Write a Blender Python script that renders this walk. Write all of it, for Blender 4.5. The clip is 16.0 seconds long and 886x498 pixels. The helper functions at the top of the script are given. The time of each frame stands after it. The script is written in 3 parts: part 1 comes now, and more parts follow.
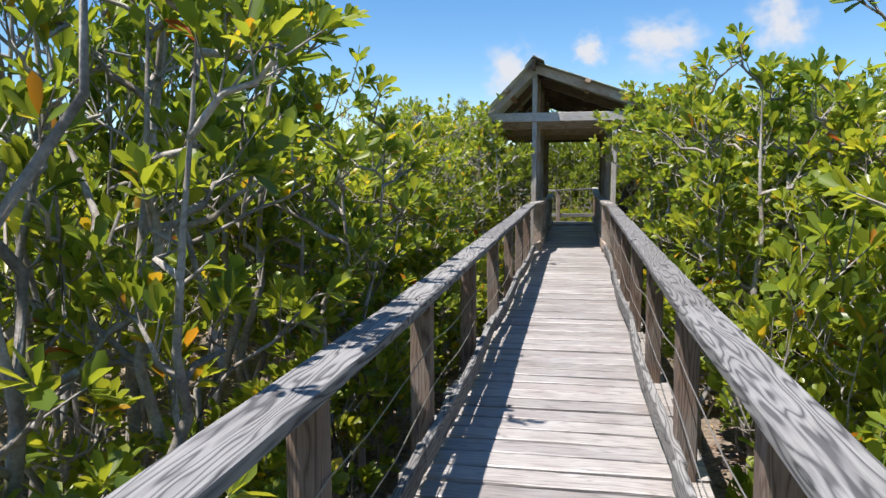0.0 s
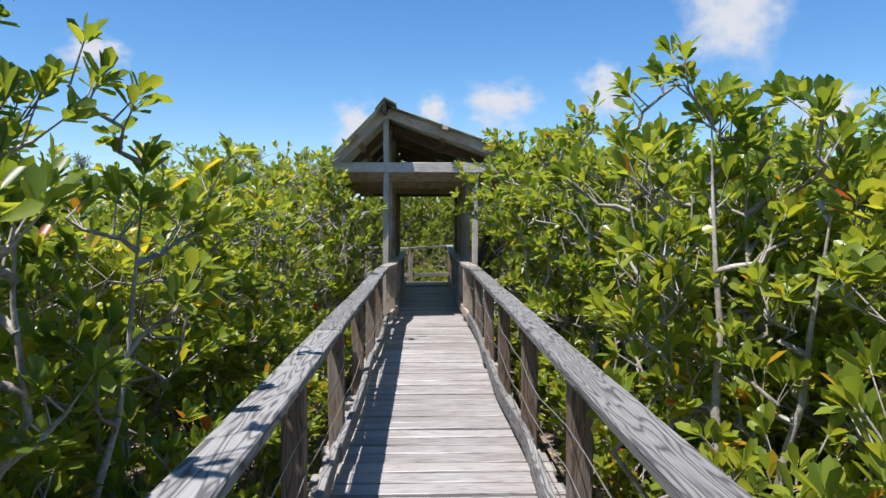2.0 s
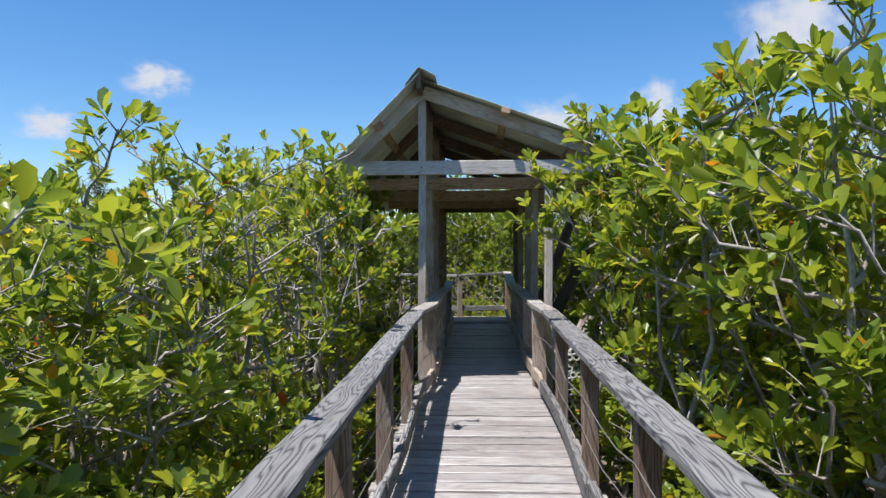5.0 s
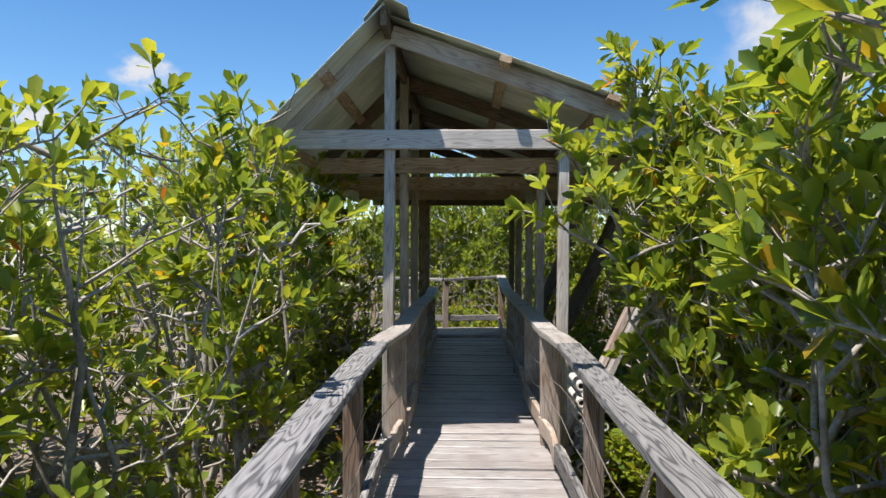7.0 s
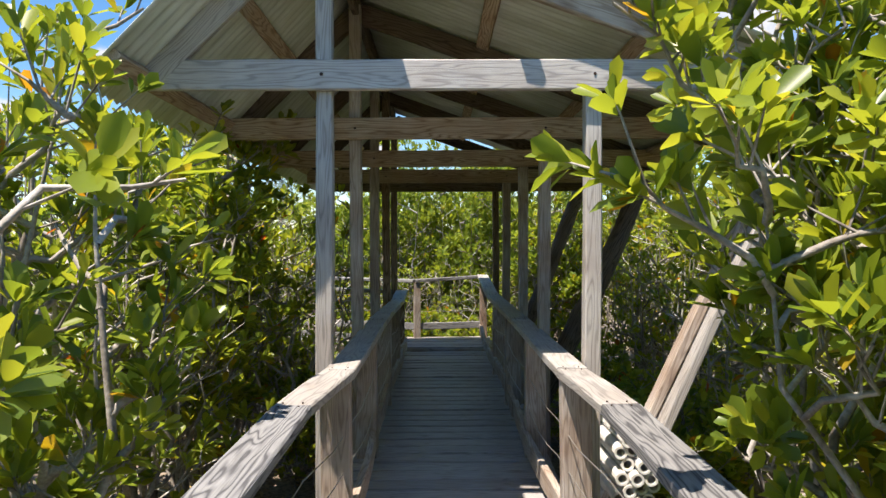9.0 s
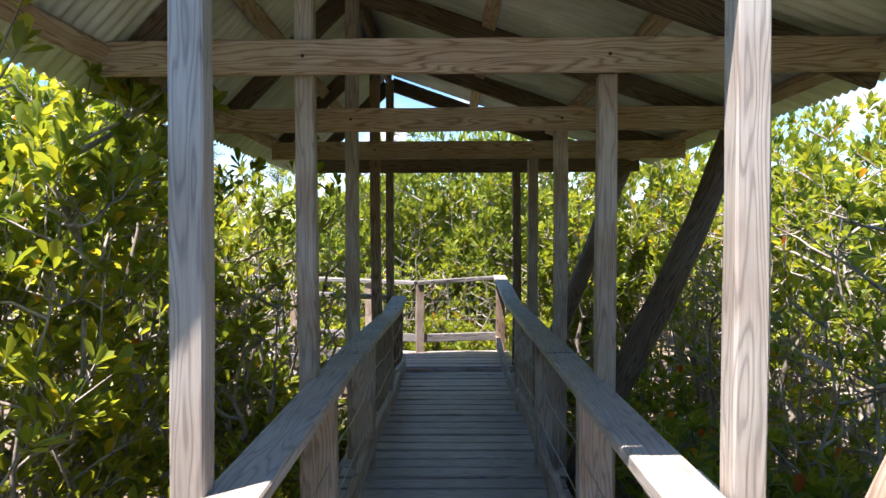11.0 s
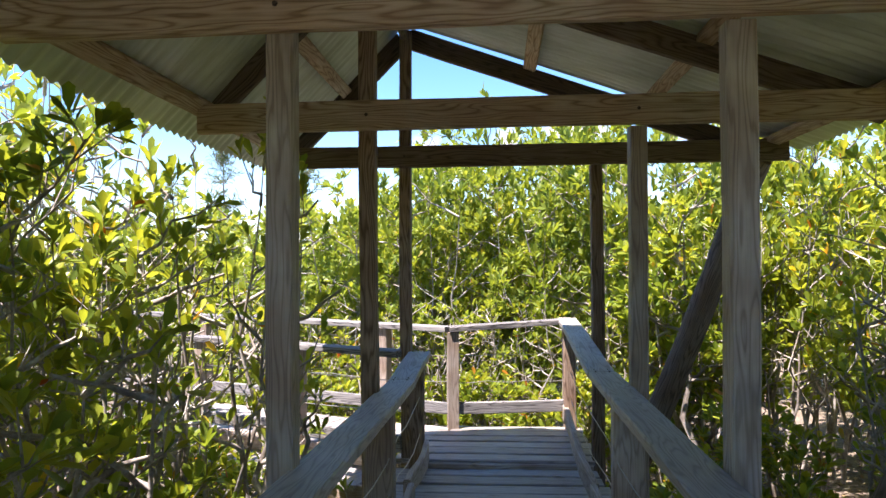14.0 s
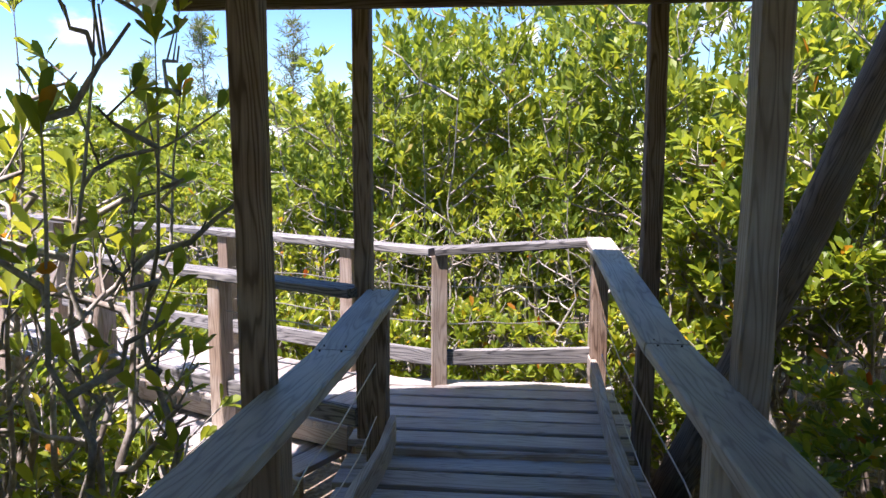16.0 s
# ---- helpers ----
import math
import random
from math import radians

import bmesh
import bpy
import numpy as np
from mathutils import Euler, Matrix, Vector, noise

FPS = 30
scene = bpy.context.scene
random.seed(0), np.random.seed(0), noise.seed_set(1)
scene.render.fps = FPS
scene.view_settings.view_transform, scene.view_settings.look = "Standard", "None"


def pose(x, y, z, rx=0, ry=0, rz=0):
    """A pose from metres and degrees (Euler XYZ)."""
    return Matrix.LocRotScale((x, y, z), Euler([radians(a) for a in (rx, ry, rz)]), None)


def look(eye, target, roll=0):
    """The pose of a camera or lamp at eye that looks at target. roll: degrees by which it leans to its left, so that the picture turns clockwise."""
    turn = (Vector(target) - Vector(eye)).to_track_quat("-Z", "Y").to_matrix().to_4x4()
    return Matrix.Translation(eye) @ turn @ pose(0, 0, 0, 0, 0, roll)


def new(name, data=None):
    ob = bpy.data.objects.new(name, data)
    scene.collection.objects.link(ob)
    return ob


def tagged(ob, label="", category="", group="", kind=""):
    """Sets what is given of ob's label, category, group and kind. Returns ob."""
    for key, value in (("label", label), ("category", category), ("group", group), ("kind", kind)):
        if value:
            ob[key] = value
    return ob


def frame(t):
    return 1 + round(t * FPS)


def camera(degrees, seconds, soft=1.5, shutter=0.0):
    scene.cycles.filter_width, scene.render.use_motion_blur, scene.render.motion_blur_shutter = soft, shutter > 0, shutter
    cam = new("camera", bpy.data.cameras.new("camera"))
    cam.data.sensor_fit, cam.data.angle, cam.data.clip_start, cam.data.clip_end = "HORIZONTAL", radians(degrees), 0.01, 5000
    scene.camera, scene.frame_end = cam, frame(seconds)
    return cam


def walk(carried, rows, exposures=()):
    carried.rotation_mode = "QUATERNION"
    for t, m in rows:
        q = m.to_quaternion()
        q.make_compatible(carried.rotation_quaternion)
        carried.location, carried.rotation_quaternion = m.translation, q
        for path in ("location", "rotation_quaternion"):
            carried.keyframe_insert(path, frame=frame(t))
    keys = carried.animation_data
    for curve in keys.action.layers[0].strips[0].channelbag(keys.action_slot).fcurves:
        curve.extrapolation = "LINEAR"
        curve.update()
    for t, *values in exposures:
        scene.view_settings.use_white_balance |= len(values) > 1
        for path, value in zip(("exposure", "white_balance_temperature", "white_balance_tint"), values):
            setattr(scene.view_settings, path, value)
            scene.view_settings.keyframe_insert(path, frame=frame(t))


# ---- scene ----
# ---- camera and walk ----
cam = camera(64.4, 16.0)
PATH = [
    (0, (-0.069, 0.46, 1.206), (-0.436, 2.417, 1.009), -0.2),
    (0.5, (-0.222, 0.755, 1.223), (-0.411, 2.739, 1.056), -0.1),
    (1, (-0.309, 1.208, 1.245), (-0.355, 3.204, 1.119), -0.7),
    (1.5, (-0.264, 1.663, 1.264), (-0.221, 3.66, 1.18), -0.6),
    (2, (-0.226, 2.136, 1.274), (-0.167, 4.135, 1.229), 0.0),
    (2.5, (-0.181, 2.653, 1.264), (-0.143, 4.652, 1.24), 0.3),
    (3, (-0.21, 3.181, 1.259), (-0.216, 5.181, 1.239), 0.2),
    (3.5, (-0.22, 3.68, 1.263), (-0.271, 5.679, 1.248), -0.1),
    (4, (-0.216, 4.179, 1.288), (-0.302, 6.177, 1.287), -0.4),
    (6.5, (-0.226, 6.737, 1.399), (-0.302, 8.735, 1.417), 0.2),
    (7, (-0.19, 7.243, 1.41), (-0.25, 9.242, 1.413), 0.2),
    (7.5, (-0.197, 7.726, 1.41), (-0.235, 9.726, 1.406), 0.3),
    (8, (-0.192, 8.199, 1.416), (-0.207, 10.199, 1.41), 0.2),
    (8.5, (-0.196, 8.653, 1.423), (-0.197, 10.653, 1.415), 0.0),
    (9, (-0.205, 9.124, 1.418), (-0.19, 11.124, 1.406), -0.2),
    (11.5, (-0.108, 11.385, 1.452), (-0.143, 13.385, 1.414), -0.4),
    (12, (-0.082, 11.831, 1.448), (-0.138, 13.83, 1.416), -0.6),
    (12.5, (-0.116, 12.246, 1.479), (-0.221, 14.243, 1.456), -0.7),
    (13, (-0.151, 12.649, 1.458), (-0.307, 14.643, 1.454), -0.8),
    (13.5, (-0.134, 12.983, 1.449), (-0.321, 14.974, 1.472), -0.3),
    (14, (-0.126, 13.383, 1.421), (-0.282, 15.376, 1.469), -0.4),
    (14.5, (-0.08, 13.766, 1.43), (-0.26, 15.758, 1.43), -0.3),
    (15, (-0.102, 14.152, 1.435), (-0.298, 16.138, 1.303), -0.8),
    (15.5, (-0.098, 14.612, 1.425), (-0.303, 16.589, 1.202), -0.1),
    (16, (-0.07, 15.02, 1.41), (-0.268, 17.0, 1.173), 0.2),
]
walk(cam, [(t, look(eye, target, roll)) for t, eye, target, roll in PATH], exposures=[(0, 0.82, 6500, 13), (4.0, 0.68, 6200, 13), (6.5, 0.8, 6500, 13), (9.0, 1.15, 7000, 14), (11.5, 1.95, 6850, 23), (12.5, 2.35, 6800, 24), (14.0, 1.95, 6750, 25), (16, 1.65, 6450, 28)])

# ---- sky, sun ----
SUN_WAY = Vector((-0.28, -0.27, 1.0)).normalized()      # towards the sun
world = bpy.data.worlds.new("sky")
scene.world = world
world.use_nodes = True
wn, wl = world.node_tree.nodes, world.node_tree.links
sky = wn.new("ShaderNodeTexSky")
sky.sky_type, sky.sun_disc = "NISHITA", False
sky.sun_elevation = math.asin(SUN_WAY.z)
sky.sun_rotation = math.atan2(SUN_WAY.x, SUN_WAY.y)
sky.air_density, sky.dust_density, sky.ozone_density = 1.0, 0.2, 3.0
hue = wn.new("ShaderNodeHueSaturation")
hue.inputs["Saturation"].default_value = 1.28
wl.new(sky.outputs["Color"], hue.inputs["Color"])
wl.new(hue.outputs["Color"], wn["Background"].inputs["Color"])
wn["Background"].inputs["Strength"].default_value = 0.098
sun = new("sun", bpy.data.lights.new("sun", "SUN"))
sun.data.energy, sun.data.angle, sun.data.color = 4.7, radians(0.5), (1.0, 0.95, 0.87)
sun.matrix_world = look((0, 0, 0), -SUN_WAY) @ Matrix.Identity(4)


# ---- materials ----
def material(name, rough=0.8, metal=0.0):
    m = bpy.data.materials.new(name)
    m.use_nodes = True
    b = m.node_tree.nodes["Principled BSDF"]
    b.inputs["Roughness"].default_value, b.inputs["Metallic"].default_value = rough, metal
    return m, m.node_tree.nodes, m.node_tree.links, b


def ramp(nodes, stops):
    r = nodes.new("ShaderNodeValToRGB")
    while len(r.color_ramp.elements) < len(stops):
        r.color_ramp.elements.new(0.5)
    for e, (p, c) in zip(r.color_ramp.elements, stops):
        e.position, e.color = p, (*c, 1)
    return r


def tex(nodes, links, kind, vector, **sets):
    n = nodes.new(kind)
    for k, v in sets.items():
        n.inputs[k].default_value = v
    links.new(vector, n.inputs["Vector"])
    return n


def mixed(nodes, links, fac, a, b, mode="MIX"):
    n = nodes.new("ShaderNodeMix")
    n.data_type, n.blend_type = "RGBA", mode
    for sock, v in ((n.inputs[0], fac), (n.inputs[6], a), (n.inputs[7], b)):
        if isinstance(v, (int, float)):
            sock.default_value = v
        elif isinstance(v, tuple):
            sock.default_value = (*v, 1)
        else:
            links.new(v, sock)
    return n.outputs[2]


def wood(name, deep, mid, pale, tint=(0.8, 0.7, 0.6), tint_amount=0.5, rough=0.85, bump=0.5, ring=1.0, grain=0.85, sheen=0.25):
    """Weathered timber; grain along the piece's own x axis."""
    m, n, l, b = material(name, rough)
    tc, info = n.new("ShaderNodeTexCoord"), n.new("ShaderNodeObjectInfo")
    shift = n.new("ShaderNodeVectorMath")
    shift.operation = "MULTIPLY_ADD"
    l.new(info.outputs["Random"], shift.inputs[0])
    shift.inputs[1].default_value = (37.0, 19.0, 23.0)
    l.new(tc.outputs["Object"], shift.inputs[2])
    rings = n.new("ShaderNodeMapping")
    rings.inputs["Scale"].default_value = (1.0, 9.0, 9.0)
    l.new(shift.outputs[0], rings.inputs["Vector"])
    warp = tex(n, l, "ShaderNodeTexNoise", rings.outputs[0], Scale=1.3, Detail=2.0)
    wv = n.new("ShaderNodeVectorMath")
    wv.operation = "MULTIPLY_ADD"
    l.new(warp.outputs["Color"], wv.inputs[0])
    wv.inputs[1].default_value = (0.6, 2.3 / ring, 2.3 / ring)
    l.new(rings.outputs[0], wv.inputs[2])
    wave = n.new("ShaderNodeTexWave")
    wave.wave_type, wave.rings_direction = "RINGS", "X"
    wave.inputs["Scale"].default_value, wave.inputs["Distortion"].default_value, wave.inputs["Detail"].default_value = 1.6 * ring, 2.0, 2.0
    l.new(wv.outputs[0], wave.inputs["Vector"])
    fine_map = n.new("ShaderNodeMapping")
    fine_map.inputs["Scale"].default_value = (5.0, 160.0, 160.0)
    l.new(shift.outputs[0], fine_map.inputs["Vector"])
    fine = tex(n, l, "ShaderNodeTexNoise", fine_map.outputs[0], Scale=1.0, Detail=4.0, Roughness=0.65)
    blot = tex(n, l, "ShaderNodeTexNoise", shift.outputs[0], Scale=4.0, Detail=4.0)
    col = ramp(n, [(0.02, deep), (0.22, mid), (0.8, pale)])
    l.new(wave.outputs["Fac"], col.inputs["Fac"])
    fr = ramp(n, [(0.30, (0.62, 0.62, 0.62)), (0.52, (0.95, 0.95, 0.95)), (0.75, (1.12, 1.12, 1.12))])
    l.new(fine.outputs["Fac"], fr.inputs["Fac"])
    c = mixed(n, l, grain, col.outputs["Color"], fr.outputs["Color"], "MULTIPLY")
    br = ramp(n, [(0.35, tint), (0.65, (1.0, 1.0, 1.0))])
    l.new(blot.outputs["Fac"], br.inputs["Fac"])
    c = mixed(n, l, tint_amount, c, br.outputs["Color"], "MULTIPLY")
    vary = ramp(n, [(0.0, (0.72, 0.70, 0.68)), (0.5, (0.95, 0.95, 0.96)), (1.0, (1.15, 1.13, 1.10))])
    l.new(info.outputs["Random"], vary.inputs["Fac"])
    c = mixed(n, l, 0.8, c, vary.outputs["Color"], "MULTIPLY")
    l.new(c, b.inputs["Base Color"])
    bp = n.new("ShaderNodeBump")
    bp.inputs["Strength"].default_value, bp.inputs["Distance"].default_value = bump, 0.004
    l.new(c, bp.inputs["Height"])
    l.new(bp.outputs[0], b.inputs["Normal"])
    b.inputs["Specular IOR Level"].default_value = sheen
    return m


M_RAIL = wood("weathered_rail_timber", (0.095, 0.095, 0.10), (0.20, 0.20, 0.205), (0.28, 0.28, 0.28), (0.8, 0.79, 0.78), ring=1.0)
M_POST = wood("weathered_post_timber", (0.32, 0.27, 0.23), (0.42, 0.37, 0.33), (0.49, 0.44, 0.39), (0.72, 0.60, 0.52), 0.9, rough=0.62, ring=1.3, grain=0.6, sheen=0.5)
M_STAKE = wood("brown_rail_post_timber", (0.13, 0.105, 0.09), (0.19, 0.16, 0.14), (0.245, 0.21, 0.185), (0.8, 0.62, 0.52), 0.8, ring=2.0)
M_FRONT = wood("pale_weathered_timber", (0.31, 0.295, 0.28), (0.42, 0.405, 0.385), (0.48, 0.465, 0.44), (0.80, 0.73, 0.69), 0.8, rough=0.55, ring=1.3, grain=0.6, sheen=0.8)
M_DECK = wood("weathered_deck_timber", (0.28, 0.268, 0.262), (0.37, 0.355, 0.348), (0.43, 0.415, 0.405), (0.82, 0.76, 0.75), 0.8, rough=0.48, ring=1.3, sheen=0.8)
M_BEAM = wood("brown_beam_timber", (0.32, 0.225, 0.15), (0.46, 0.35, 0.25), (0.55, 0.44, 0.33), (0.85, 0.7, 0.6), 0.7, ring=1.5)
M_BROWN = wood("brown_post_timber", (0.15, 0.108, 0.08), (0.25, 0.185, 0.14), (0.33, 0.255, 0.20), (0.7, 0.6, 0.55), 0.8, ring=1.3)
# dark brown timber, with under-roof shade and backlighting put into the colour
M_SHADED_BROWN = wood("shaded_brown_timber", (0.095, 0.07, 0.052), (0.145, 0.108, 0.082), (0.19, 0.148, 0.115), (0.75, 0.65, 0.6), 0.7, ring=1.5)


def sheet_metal():
    m, n, l, b = material("corrugated_metal", 0.55, 0.0)
    tc = n.new("ShaderNodeTexCoord")
    a = tex(n, l, "ShaderNodeTexNoise", tc.outputs["Object"], Scale=1.7, Detail=6.0)
    mp = n.new("ShaderNodeMapping")
    mp.inputs["Scale"].default_value = (1.5, 14.0, 1.5)
    l.new(tc.outputs["Object"], mp.inputs["Vector"])
    s = tex(n, l, "ShaderNodeTexNoise", mp.outputs[0], Scale=2.0, Detail=5.0)
    r = ramp(n, [(0.3, (0.48, 0.52, 0.46)), (0.55, (0.64, 0.67, 0.61)), (0.75, (0.72, 0.73, 0.68))])
    l.new(a.outputs["Fac"], r.inputs["Fac"])
    st = ramp(n, [(0.38, (0.72, 0.70, 0.62)), (0.6, (1, 1, 1))])
    l.new(s.outputs["Fac"], st.inputs["Fac"])
    l.new(mixed(n, l, 0.7, r.outputs["Color"], st.outputs["Color"], "MULTIPLY"), b.inputs["Base Color"])
    return m


M_METAL = sheet_metal()
M_WIRE, *_ , wb = material("galvanised_wire", 0.45, 0.8)
wb.inputs["Base Color"].default_value = (0.45, 0.42, 0.38, 1)
M_NAIL, *_, nb = material("rusty_nail", 0.7, 0.6)
nb.inputs["Base Color"].default_value = (0.07, 0.045, 0.035, 1)


def leaf_material(name, stops, gloss=0.36, through_light=0.5):
    m, n, l, b = material(name, gloss)
    geo, tc = n.new("ShaderNodeNewGeometry"), n.new("ShaderNodeTexCoord")
    r = ramp(n, stops)
    l.new(geo.outputs["Random Per Island"], r.inputs["Fac"])
    big = tex(n, l, "ShaderNodeTexNoise", geo.outputs["Position"], Scale=0.9, Detail=2.0)
    br = ramp(n, [(0.35, (0.75, 0.82, 0.7)), (0.65, (1.15, 1.08, 0.95))])
    l.new(big.outputs["Fac"], br.inputs["Fac"])
    c = mixed(n, l, 0.8, r.outputs["Color"], br.outputs["Color"], "MULTIPLY")
    l.new(c, b.inputs["Base Color"])
    b.inputs["Specular IOR Level"].default_value = 0.5
    tr = n.new("ShaderNodeBsdfTranslucent")
    warm = mixed(n, l, 1.0, c, (1.5, 1.32, 0.75), "MULTIPLY")
    l.new(warm, tr.inputs["Color"])
    ms = n.new("ShaderNodeMixShader")
    ms.inputs[0].default_value = through_light
    l.new(b.outputs[0], ms.inputs[1])
    l.new(tr.outputs[0], ms.inputs[2])
    l.new(ms.outputs[0], n["Material Output"].inputs["Surface"])
    return m


M_LEAF = leaf_material("mangrove_leaf", [(0.0, (0.115, 0.185, 0.036)), (0.35, (0.21, 0.29, 0.042)), (0.7, (0.285, 0.355, 0.046)),
                                         (0.968, (0.355, 0.395, 0.055)), (0.985, (0.52, 0.42, 0.04)), (0.996, (0.48, 0.24, 0.03)), (1.0, (0.35, 0.08, 0.02))], 0.34, 0.55)
M_FAR_LEAF = leaf_material("far_shrub_leaf", [(0.0, (0.13, 0.205, 0.042)), (0.5, (0.235, 0.31, 0.055)), (1.0, (0.34, 0.39, 0.07))])
M_SMALL_LEAF = leaf_material("small_mangrove_leaf", [(0.0, (0.13, 0.205, 0.038)), (0.5, (0.215, 0.295, 0.046)), (0.98, (0.29, 0.36, 0.055)), (1.0, (0.40, 0.30, 0.05))], 0.5)
M_NEEDLE = leaf_material("feathery_needle", [(0.0, (0.12, 0.16, 0.07)), (1.0, (0.20, 0.24, 0.10))], 0.7, 0.3)


def bark_material():
    m, n, l, b = material("grey_bark", 0.9)
    geo = n.new("ShaderNodeNewGeometry")
    a = tex(n, l, "ShaderNodeTexNoise", geo.outputs["Position"], Scale=5.0, Detail=5.0)
    f = tex(n, l, "ShaderNodeTexNoise", geo.outputs["Position"], Scale=60.0, Detail=3.0)
    r = ramp(n, [(0.3, (0.17, 0.14, 0.115)), (0.5, (0.33, 0.305, 0.275)), (0.7, (0.50, 0.48, 0.45))])
    l.new(a.outputs["Fac"], r.inputs["Fac"])
    fr = ramp(n, [(0.35, (0.65, 0.62, 0.6)), (0.6, (1.05, 1.05, 1.05))])
    l.new(f.outputs["Fac"], fr.inputs["Fac"])
    c = mixed(n, l, 0.8, r.outputs["Color"], fr.outputs["Color"], "MULTIPLY")
    l.new(c, b.inputs["Base Color"])
    bp = n.new("ShaderNodeBump")
    bp.inputs["Strength"].default_value, bp.inputs["Distance"].default_value = 0.5, 0.006
    l.new(f.outputs["Fac"], bp.inputs["Height"])
    l.new(bp.outputs[0], b.inputs["Normal"])
    return m


M_BARK = bark_material()


def mud_material():
    m, n, l, b = material("mud_with_dry_leaf_litter", 0.9)
    geo = n.new("ShaderNodeNewGeometry")
    a = tex(n, l, "ShaderNodeTexNoise", geo.outputs["Position"], Scale=1.2, Detail=6.0)
    f = tex(n, l, "ShaderNodeTexNoise", geo.outputs["Position"], Scale=25.0, Detail=6.0)
    r = ramp(n, [(0.32, (0.10, 0.075, 0.06)), (0.52, (0.21, 0.165, 0.135)), (0.72, (0.34, 0.28, 0.23))])
    l.new(f.outputs["Fac"], r.inputs["Fac"])
    g = ramp(n, [(0.4, (0.7, 0.75, 0.65)), (0.65, (1.1, 1.05, 1.0))])
    l.new(a.outputs["Fac"], g.inputs["Fac"])
    l.new(mixed(n, l, 0.8, r.outputs["Color"], g.outputs["Color"], "MULTIPLY"), b.inputs["Base Color"])
    bp = n.new("ShaderNodeBump")
    bp.inputs["Strength"].default_value, bp.inputs["Distance"].default_value = 0.8, 0.03
    l.new(f.outputs["Fac"], bp.inputs["Height"])
    l.new(bp.outputs[0], b.inputs["Normal"])
    return m


M_MUD = mud_material()

# ---- building helpers ----
PLACE = {}


def link(name, mesh, m=None, parent=None, label=""):
    """One object at the world pose m, under parent if given."""
    ob = new(name, mesh)
    m = m or Matrix.Identity(4)
    if parent is not None:
        ob.parent = parent
        ob.matrix_basis = PLACE[parent.name].inverted() @ m
    else:
        ob.matrix_basis = m
    PLACE[ob.name] = m
    if label:
        tagged(ob, label)
    return ob


def thing(name, at, label, category, group="", kind=""):
    return tagged(link(name, None, Matrix.Translation(at)), label, category, group, kind)


def mesh_of(name, verts, faces, mat, smooth=False):
    me = bpy.data.meshes.new(name)
    me.from_pydata(verts, [], faces)
    me.materials.append(mat)
    if smooth:
        me.polygons.foreach_set("use_smooth", [True] * len(me.polygons))
    me.update()
    return me


def bar_mesh(name, length, w, h, mat, segs=3, wear=0.003, bend=0.0, seed=0, chamfer=0.006):
    """A board or post along x from 0 to length, w across y, h across z, with worn edges and a slight bow."""
    rng = random.Random(seed)
    c = min(chamfer, w * 0.2, h * 0.2)
    a, d = w / 2, h / 2
    prof = [(-a + c, -d), (a - c, -d), (a, -d + c), (a, d - c), (a - c, d), (-a + c, d), (-a, d - c), (-a, -d + c)]
    verts, faces = [], []
    ph = rng.uniform(0, 6)
    for i in range(segs + 1):
        f = i / segs
        by, bz = bend * math.sin(f * 5 + ph), bend * 0.6 * math.sin(f * 4 + 2 * ph)
        for y, z in prof:
            verts.append((f * length, y + by + rng.uniform(-wear, wear), z + bz + rng.uniform(-wear, wear)))
    for i in range(segs):
        for j in range(8):
            k = (j + 1) % 8
            faces.append((i * 8 + j, i * 8 + k, i * 8 + 8 + k, i * 8 + 8 + j))
    faces.append(tuple(reversed(range(8))))
    faces.append(tuple(range(segs * 8, segs * 8 + 8)))
    faces = [tuple(reversed(f)) for f in faces]
    return mesh_of(name, verts, faces, mat)


def axis(a, b, up=(0, 0, 1)):
    """The pose at a whose x axis runs to b and whose z axis is as near to up as can be."""
    x = (Vector(b) - Vector(a)).normalized()
    y = Vector(up).cross(x)
    if y.length < 1e-4:
        y = Vector((0, 1, 0))
    y.normalize()
    z = x.cross(y)
    return Matrix.Translation(a) @ Matrix((x, y, z)).transposed().to_4x4()


SEED = [100]


def bar(name, a, b, w, h, mat, parent=None, up=(0, 0, 1), label="", segs=None, wear=0.002, bend=0.004):
    SEED[0] += 1
    length = (Vector(b) - Vector(a)).length
    me = bar_mesh(name, length, w, h, mat, segs or max(2, min(14, int(length / 0.3))), wear, bend, SEED[0])
    return link(name, me, axis(a, b, up), parent, label)


def tube(points, radii, sides=5):
    """Rings of a tapering tube through the points: verts, faces."""
    verts, faces = [], []
    n = len(points)
    for i, p in enumerate(points):
        d = (points[min(i + 1, n - 1)] - points[max(i - 1, 0)]).normalized()
        u = d.orthogonal().normalized() if abs(d.z) > 0.95 else d.cross(Vector((0, 0, 1))).normalized()
        v = d.cross(u)
        for j in range(sides):
            a = 2 * math.pi * j / sides
            verts.append(p + (u * math.cos(a) + v * math.sin(a)) * radii[i])
    for i in range(n - 1):
        for j in range(sides):
            k = (j + 1) % sides
            faces.append((i * sides + j, i * sides + k, (i + 1) * sides + k, (i + 1) * sides + j))
    return verts, faces


def joined(pieces):
    verts, faces = [], []
    for v, f in pieces:
        o = len(verts)
        verts += v
        faces += [tuple(i + o for i in q) for q in f]
    return verts, faces


# ---- ground ----
GROUND = -0.75


def ground_z(x, y):
    return GROUND + 0.10 * noise.noise(Vector((x * 0.35, y * 0.35, 3.0))) + 0.04 * noise.noise(Vector((x * 1.7, y * 1.7, 8.0)))


